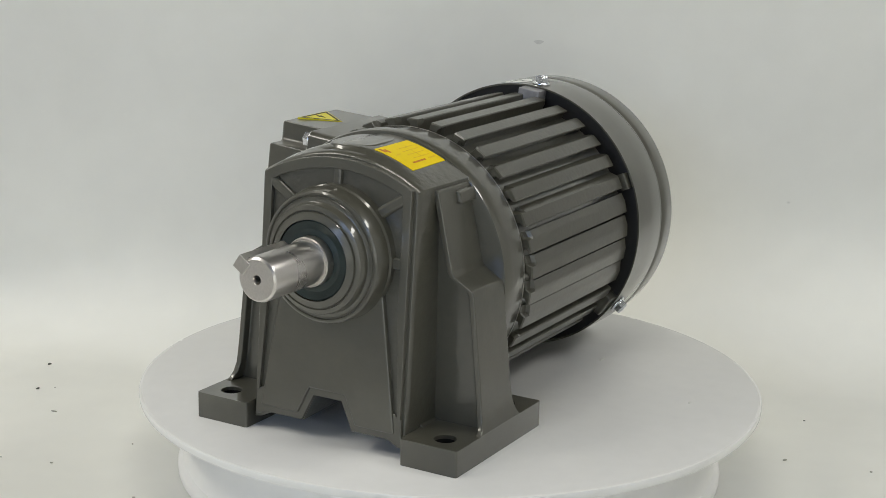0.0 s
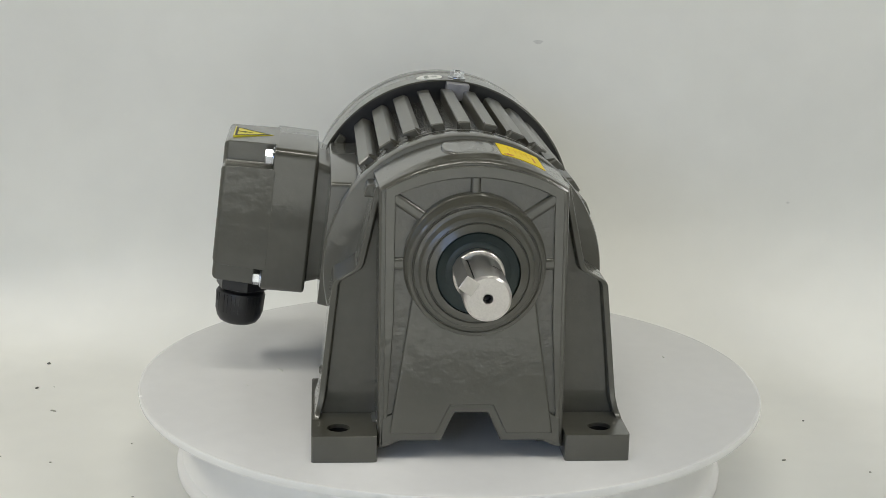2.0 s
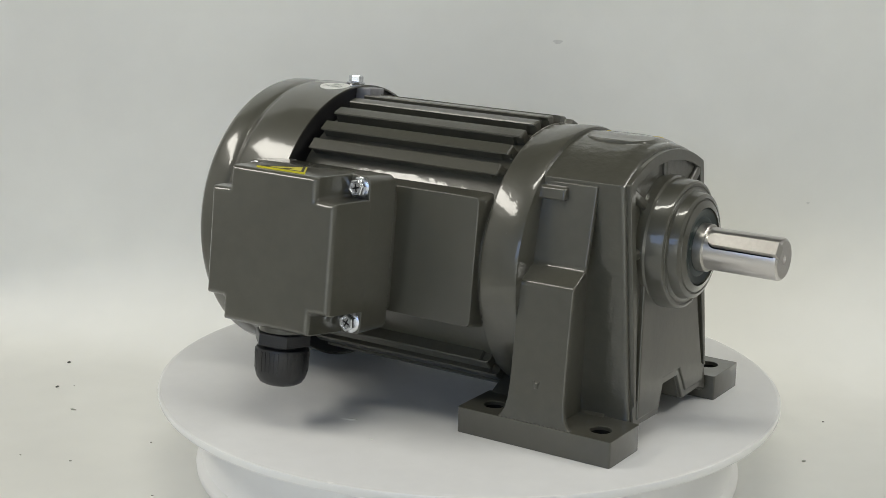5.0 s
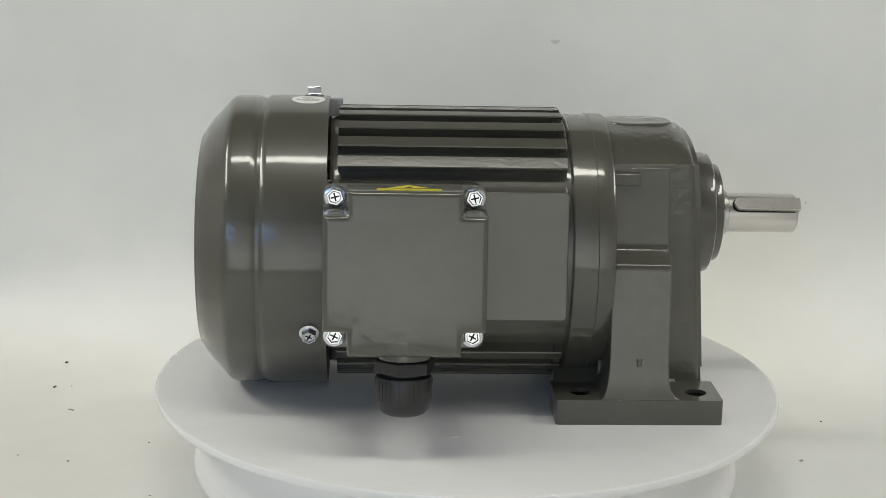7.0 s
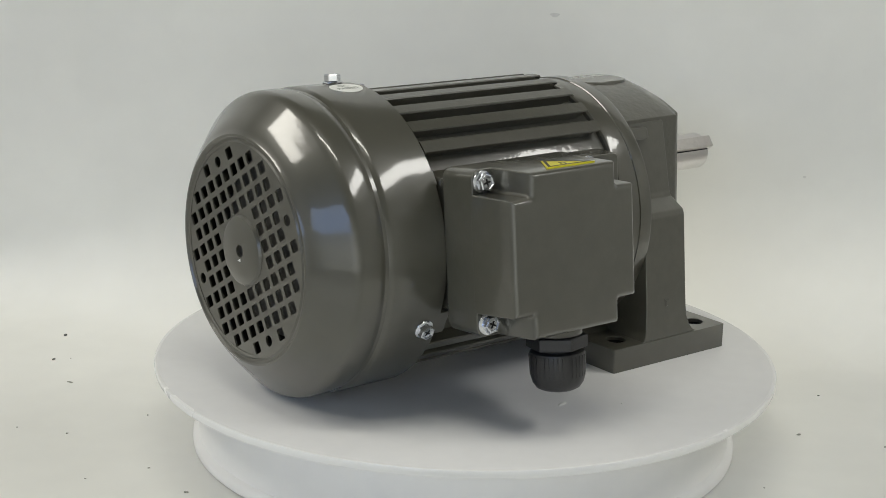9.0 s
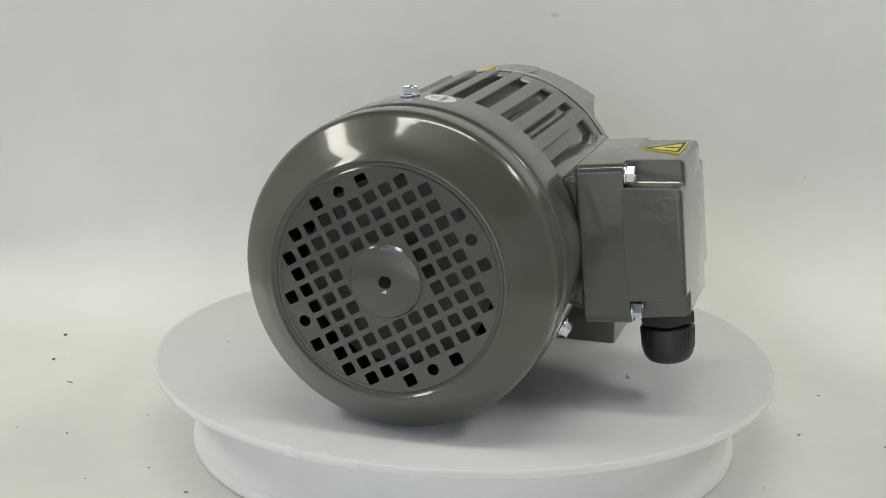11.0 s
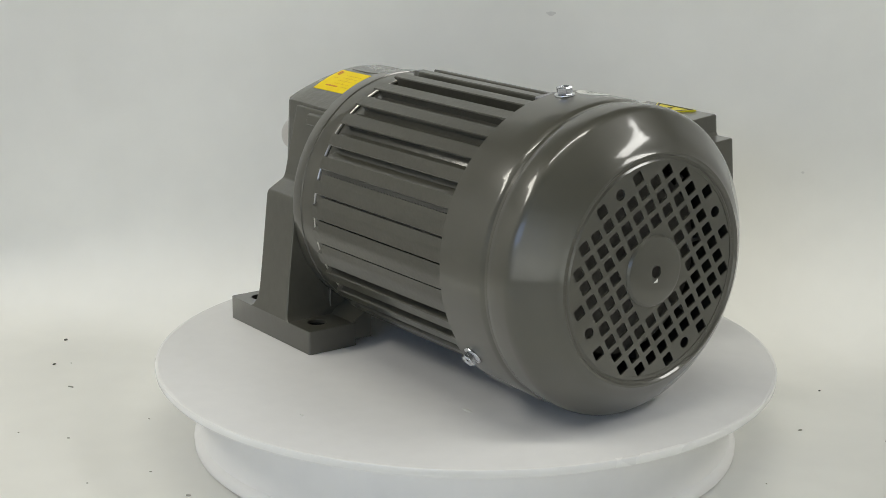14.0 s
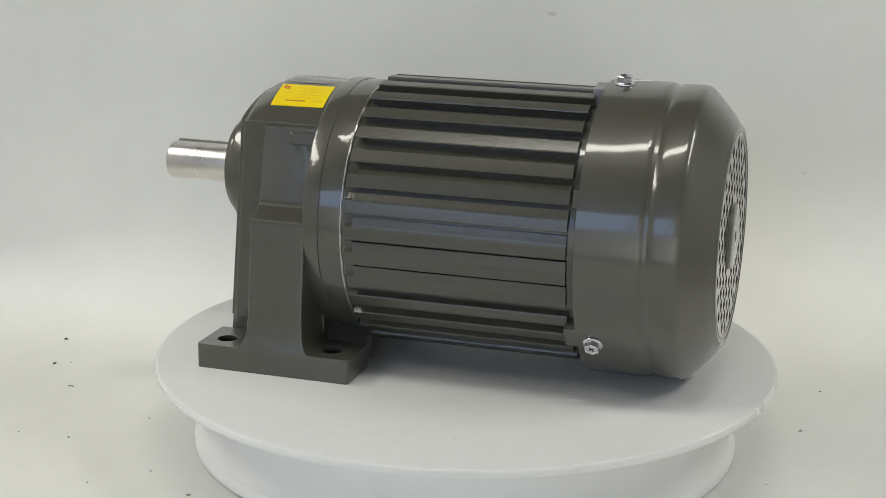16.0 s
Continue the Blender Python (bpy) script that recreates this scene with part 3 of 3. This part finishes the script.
def fan():
    hub = part("cooling_fan", lathe([(-0.1340, 0.0005), (-0.1340, 0.020), (-0.1780, 0.024), (-0.1800, 0.0685), (-0.1822, 0.0685), (-0.1850, 0.024), (-0.1860, 0.0005)], 48), DARK, motor, "grey plastic cooling fan behind the grille", m=ROLLED, smooth=30)
    for k in range(9):
        bl = loft([[(x, y, r) for x, y in ((-0.140, -0.0012), (-0.140, 0.0012), (-0.1795, 0.0014), (-0.1795, -0.0014))] for r in (0.022, 0.055, 0.080)])
        part("blade", bl, DARK, hub, m=pose(0, 0, 0, 40 * k + 12, 0, 0))


fan()

# ---- fan cover ----
shell = [(-0.1130, 0.1132), (-0.1130, 0.1146), (-0.1380, 0.1148), (-0.1575, 0.1148), (-0.1600, 0.1143), (-0.1622, 0.1131), (-0.1650, 0.1129), (-0.1675, 0.1138), (-0.1705, 0.1142), (-0.1835, 0.1141), (-0.1864, 0.1135), (-0.1888, 0.1121), (-0.1910, 0.1099), (-0.1950, 0.1055), (-0.1992, 0.1010), (-0.2032, 0.0966), (-0.2067, 0.0924), (-0.2092, 0.0886), (-0.2104, 0.0866),
         (-0.2118, 0.0850), (-0.2120, 0.0835), (-0.2108, 0.0822), (-0.2106, 0.0805), (-0.2116, 0.0792), (-0.2116, 0.0770), (-0.2098, 0.0770), (-0.2092, 0.0835), (-0.2070, 0.0872), (-0.1975, 0.1000), (-0.1900, 0.1092), (-0.1840, 0.1116), (-0.1380, 0.1132)]
cover = part("fan_cover", lathe_closed(shell, 144), PAINT, motor, "pressed steel fan cover with pierced grille", smooth=22, m=ROLLED)
GRID, TILT = 0.01252, radians(24.3)


def grille():
    def at(u, v):
        rt, up = u * math.cos(TILT) - v * math.sin(TILT), u * math.sin(TILT) + v * math.cos(TILT)
        return (-rt * GRID, up * GRID)
    holes = [circle(0.0252, 48)]
    h, c = 0.345, 0.10
    for i in range(-6, 6):
        for j in range(-6, 6):
            u, v = i + 0.5, j + 0.5
            r = math.hypot(u, v)
            if max(abs(u), abs(v)) < 2 or r > 5.75 or (max(abs(u), abs(v)) > 5 and min(abs(u), abs(v)) < 1):
                continue
            holes.append([at(u + a, v + b) for a, b in ((h - c, h), (-h + c, h), (-h + 0.03, h - 0.03), (-h, h - c), (-h, -h + c), (-h + 0.03, -h + 0.03), (-h + c, -h), (h - c, -h), (h - 0.03, -h + 0.03), (h, -h + c), (h, h - c), (h - 0.03, h - 0.03))])
    for u, v in ((5.5, 0), (-5.5, 0), (0, 5.5), (0, -5.5)):
        a, b = at(u, v)
        holes.append(circle(0.0042, 16, a, b))
    bm = plate_with_holes(circle(0.0785, 96), holes)
    bm = thicken(bm, Vector((0.0014, 0, 0)))
    part("grille", moved(bm, pose(-0.2112, 0, 0)), PAINT, cover, "flat face pierced with square holes", smooth=30)
    part("hub_cap", lathe_closed([(-0.2098, 0.0262), (-0.2114, 0.0262), (-0.2132, 0.0248), (-0.2142, 0.0222), (-0.2142, 0.0046), (-0.2122, 0.0044), (-0.2120, 0.0230)], 64), PAINT, cover, "raised round centre with a small hole", smooth=30)


grille()
part("white_fleck", loft([[(-0.21415, y, z) for y, z in ((-0.0008, -0.0052), (0.0034, -0.0073), (-0.0005, -0.0078))], [(-0.21440, y, z) for y, z in ((-0.0008, -0.0052), (0.0034, -0.0073), (-0.0005, -0.0078))]]), PAPER, cover, "tiny white paint fleck", smooth=0)


# ---- bolts ----
def hex_bolt_mesh():
    f = 0.0068
    fl = lathe([(0.0, f * 0.96), (0.0006, f), (0.0012, f * 0.98), (0.0018, f * 0.80)], 32)
    hx = [(0.0054 * math.cos(radians(60 * i)), 0.0054 * math.sin(radians(60 * i))) for i in range(6)]
    dish = loft([[(x, y * s, z * s) for y, z in hx] for x, s in ((0.0014, 1.0), (0.0055, 1.0), (0.0062, 0.90), (0.0062, 0.74), (0.0052, 0.62))])
    return joined(fl, dish)


# Black cross lying on the head; its colour gives the slot's shade.
def cross_mesh():
    a = block(0.0048, 0.00535, -0.0024, 0.0024, -0.00045, 0.00045)
    b = block(0.0048, 0.00536, -0.00045, 0.00045, -0.0024, 0.0024)
    return joined(a, b)


bolts = []
for a in (90, -30, -150):
    m = pose(0, 0, 0, a, 0, 0) @ pose(-0.1255, 0.1146, 0) @ pose(0, 0, 0, 0, 0, 90) @ pose(0, 0, 0, 17 * a, 0, 0) @ Matrix.Scale(1.12, 4)
    if not bolts:
        bolts.append(part("bolt", hex_bolt_mesh(), ZINC, cover, "zinc-plated flanged hex bolt", m=m, smooth=30))
        crossm = part("cross_slot", cross_mesh(), HOLE, cover, m=m, smooth=0)
    else:
        bolts.append(again("bolt", bolts[0], cover, m, "zinc-plated flanged hex bolt"))
        again("cross_slot", crossm, cover, m)
    tab = block(-0.1290, -0.1030, -0.0098, 0.0098, 0.0985, 0.1128)
    part("mounting_tab", tab, LUG if a == 90 else PAINT, stator, "small bare lug under the cover" if a == 90 else "", m=pose(0, 0, 0, a - 90, 0, 0), bevel=0.001)
tab = block(-0.1190, -0.1085, -0.0070, 0.0070, 0.1040, 0.1112)
for a in (29, 153):
    part("mounting_tab", tab.copy(), PAINT, stator, m=pose(0, 0, 0, a - 90, 0, 0), bevel=0.001)
tab.free()


# ---- terminal box ----
def terminal_box():
    x0, x1, h = -0.1145, 0.0012, 0.0588
    rect = lambda d, r: round_rect(x0 + d, x1 - d, -h + d, h - d, r, 4)
    base = loft([[(a, -0.1005, b) for a, b in round_rect(x0 + 0.006, x1 - 0.006, -0.046, 0.046, 0.006, 4)], [(a, -0.1130, b) for a, b in round_rect(x0 + 0.006, x1 - 0.006, -0.050, 0.050, 0.006, 4)],
                 [(a, -0.1135, b) for a, b in rect(0.0015, 0.007)], [(a, -0.1150, b) for a, b in rect(0.0005, 0.007)], [(a, -0.1480, b) for a, b in rect(0.0, 0.007)]])
    box = part("terminal_box", base, ROUGHCAST, motor, "olive-grey terminal box with screwed lid", m=ROLLED, smooth=30, bevel=0.0008)
    nx, nz = 0.0172, 0.0172
    def cross(d):
        a0, a1, b1 = x0 + d, x1 - d, h - d
        i0, i1, j = x0 + nx + d, x1 - nx - d, h - nz - d
        return [(i1, b1), (i0, b1), (i0, j + 0.002), (i0 - 0.002, j), (a0, j), (a0, -j), (i0 - 0.002, -j), (i0, -j - 0.002), (i0, -b1), (i1, -b1), (i1, -j - 0.002), (i1 + 0.002, -j), (a1, -j), (a1, j), (i1 + 0.002, j), (i1, j + 0.002)]
    lid = part("lid", loft([[(a, -0.1455, b) for a, b in cross(-0.00015)], *[[(a, -0.1843 - 0.0045 * math.sin(radians(q)), b) for a, b in cross(0.0010 + 0.0045 * (1 - math.cos(radians(q))))] for q in (0, 18, 36, 54, 72, 90)]]), CAST, box, "flat lid with cut-back corners", smooth=40, bevel=0.0010)
    for x in (-0.1058, -0.0074):
        for z in (0.0497, -0.0497):
            m = pose(x, -0.1480, z) @ pose(0, 0, 0, 0, 0, -90) @ pose(0, 0, 0, 900 * x + 400 * z, 0, 0) @ Matrix.Scale(1.2, 4)
            again("screw", bolts[0], box, m, "zinc-plated flanged screw")
            again("cross_slot", crossm, box, m)
    # warning triangle on the box top
    tri = lambda s, y: [(-0.0545 - 0.0222 * s, -0.1718 - 0.0112 * s, y), (-0.0545 + 0.0222 * s, -0.1718 - 0.0112 * s, y), (-0.0545, -0.1718 + 0.0205 * s, y)]
    part("warning_sticker", loft([tri(1.0, h - 0.0022), tri(1.0, h + 0.00025)]), YELLOW2, lid, "yellow triangular warning sticker with black edge", smooth=0)
    bm = bmesh.new()
    o, i = [bm.verts.new(p) for p in tri(0.90, h + 0.0004)], [bm.verts.new(p) for p in tri(0.74, h + 0.0004)]
    for k in range(3):
        bm.faces.new((o[k], o[(k + 1) % 3], i[(k + 1) % 3], i[k]))
    part("black_border", thicken(bm, Vector((0, 0, 0.0001))), PRINT, lid, smooth=0)
    zig = [(0.0012, 0.0065), (-0.0026, -0.0008), (-0.0004, -0.0008), (-0.0014, -0.0068), (0.0030, 0.0012), (0.0006, 0.0012)]
    part("flash_mark", loft([[(-0.0545 + a, -0.1745 + b, h + 0.0003) for a, b in zig], [(-0.0545 + a, -0.1745 + b, h + 0.0005) for a, b in zig]]), PRINT, lid, smooth=0)
    # cable gland below
    down = ROLLED @ pose(-0.0562, -0.1645, -h + 0.0042, 0, 90, 0)
    gl = part("cable_gland", lathe([(0.0195, 0.0150), (0.0200, 0.0182), (0.0207, 0.0196), (0.0225, 0.0201), (0.0330, 0.0201), (0.0385, 0.0196), (0.0430, 0.0182), (0.0465, 0.0158), (0.0482, 0.0125), (0.0482, 0.0085), (0.0440, 0.0078), (0.0440, 0.0003)], 64), BLACK, motor, "black ribbed nylon cable gland", m=down, smooth=30)
    part("neck", lathe([(-0.006, 0.0188), (0.0078, 0.0184), (0.0082, 0.0170)], 48), PAINT, gl, "painted neck of the box")
    hx = [(0.0222 * math.cos(radians(60 * i + 15)), 0.0222 * math.sin(radians(60 * i + 15))) for i in range(6)]
    part("lock_nut", loft([[(x, a * s, b * s) for a, b in hx] for x, s in ((0.0086, 0.96), (0.0092, 1.0), (0.0172, 1.0), (0.0178, 0.96))]), BLACK, gl, "black hexagonal nut", bevel=0.0008)
    part("thread", lathe([(0.0080, 0.0150), (0.0205, 0.0150)], 40), BLACK, gl)
    rib = loft([[(0.0222, -0.0006, 0.0195), (0.0222, 0.0006, 0.0195), (0.0222, 0.0004, 0.0206), (0.0222, -0.0004, 0.0206)], [(0.0372, -0.0006, 0.0192), (0.0372, 0.0006, 0.0192), (0.0372, 0.0004, 0.0200), (0.0372, -0.0004, 0.0200)]])
    r0 = None
    for k in range(36):
        if k % 6 == 5:
            continue
        m = pose(0, 0, 0, 10 * k, 0, 0)
        r0 = part("grip_rib", rib, BLACK, gl, m=m, smooth=0) if r0 is None else again("grip_rib", r0, gl, m) and r0


terminal_box()


# ---- labels ----
def on_top(x, y, d):
    v = y / draft(x)
    return (x, y, arc_z(v) + top_lift(x, v) + d)


def top_patch(x0, x1, y0, y1, d, th, skew=0.0):
    n = 8
    rings = []
    for i in range(n + 1):
        y = y0 + (y1 - y0) * i / n
        s = skew * (y - 0.033)
        rings.append([on_top(x0 + s, y, d), on_top(x1 + s, y, d), on_top(x1 + s, y, d + th), on_top(x0 + s, y, d + th)])
    return loft(rings)


label = part("rating_label", top_patch(0.1060, 0.1505, 0.0195, 0.0508, 0.0, 0.0004, -0.06), YELLOW, motor, "bright yellow rating label with faded print", smooth=30)
for x0, x1, y0, y1, mat in ((0.1455, 0.1480, 0.0215, 0.0275, RED), (0.1425, 0.1450, 0.0235, 0.0290, RED), (0.1120, 0.1330, 0.0270, 0.0277, FADED), (0.1120, 0.1330, 0.0315, 0.0321, FADED), (0.1120, 0.1330, 0.0360, 0.0366, FADED),
                            (0.1120, 0.1330, 0.0405, 0.0411, FADED), (0.1220, 0.1224, 0.0270, 0.0411, FADED), (0.1380, 0.1440, 0.0330, 0.0338, FADED), (0.1230, 0.1400, 0.0440, 0.0455, RED), (0.1090, 0.1180, 0.0440, 0.0450, FADED)):
    part("print_bar", top_patch(x0, x1, y0, y1, 0.00045, 0.00008, -0.06), mat, label, smooth=0)


def oval():
    r = 0.1148
    cx, ca = -0.1295, radians(101.8)
    def on(u, v, d):
        a = ca + v / r
        return (cx + u, (r + d) * math.cos(a), (r + d) * math.sin(a))
    bm = bmesh.new()
    rings = [[bm.verts.new(on(0.0130 * s * math.cos(2 * math.pi * i / 40), 0.0112 * s * math.sin(2 * math.pi * i / 40), d)) for i in range(40)] for s, d in ((1, -0.0002), (1, 0.0003), (0.6, 0.0003), (0.25, 0.0003))]
    for a, b in zip(rings, rings[1:]):
        for i in range(40):
            j = (i + 1) % 40
            bm.faces.new((a[i], a[j], b[j], b[i]))
    bm.faces.new(rings[-1])
    st = part("check_sticker", bm, PAPER, cover, "white oval check sticker with grey lettering", smooth=40)
    for text, v, size in (("QC", -0.0022, 0.0062), ("PASSED", 0.0045, 0.0054)):
        cu = bpy.data.curves.new("lettering", "FONT")
        cu.body, cu.size, cu.align_x, cu.extrude = text, size, "CENTER", 0.00005
        cu.materials.append(GREYPRINT)
        ob = new("lettering", cu)
        ob.parent = st
        a = ca + v / r
        ob.matrix_basis = pose(0, 0, 0, math.degrees(a) - 90, 0, 0) @ pose(cx, 0, r + 0.00042)


oval()


# ---- what turns ----
def motions():
    walk(motor, [(t, pose(0, 0, 0, 0, 0, a)) for t, a in TURN])
    walk(disc, [(t, pose(0, 0, 0, 0, 0, a)) for t, a in TURN])


motions()
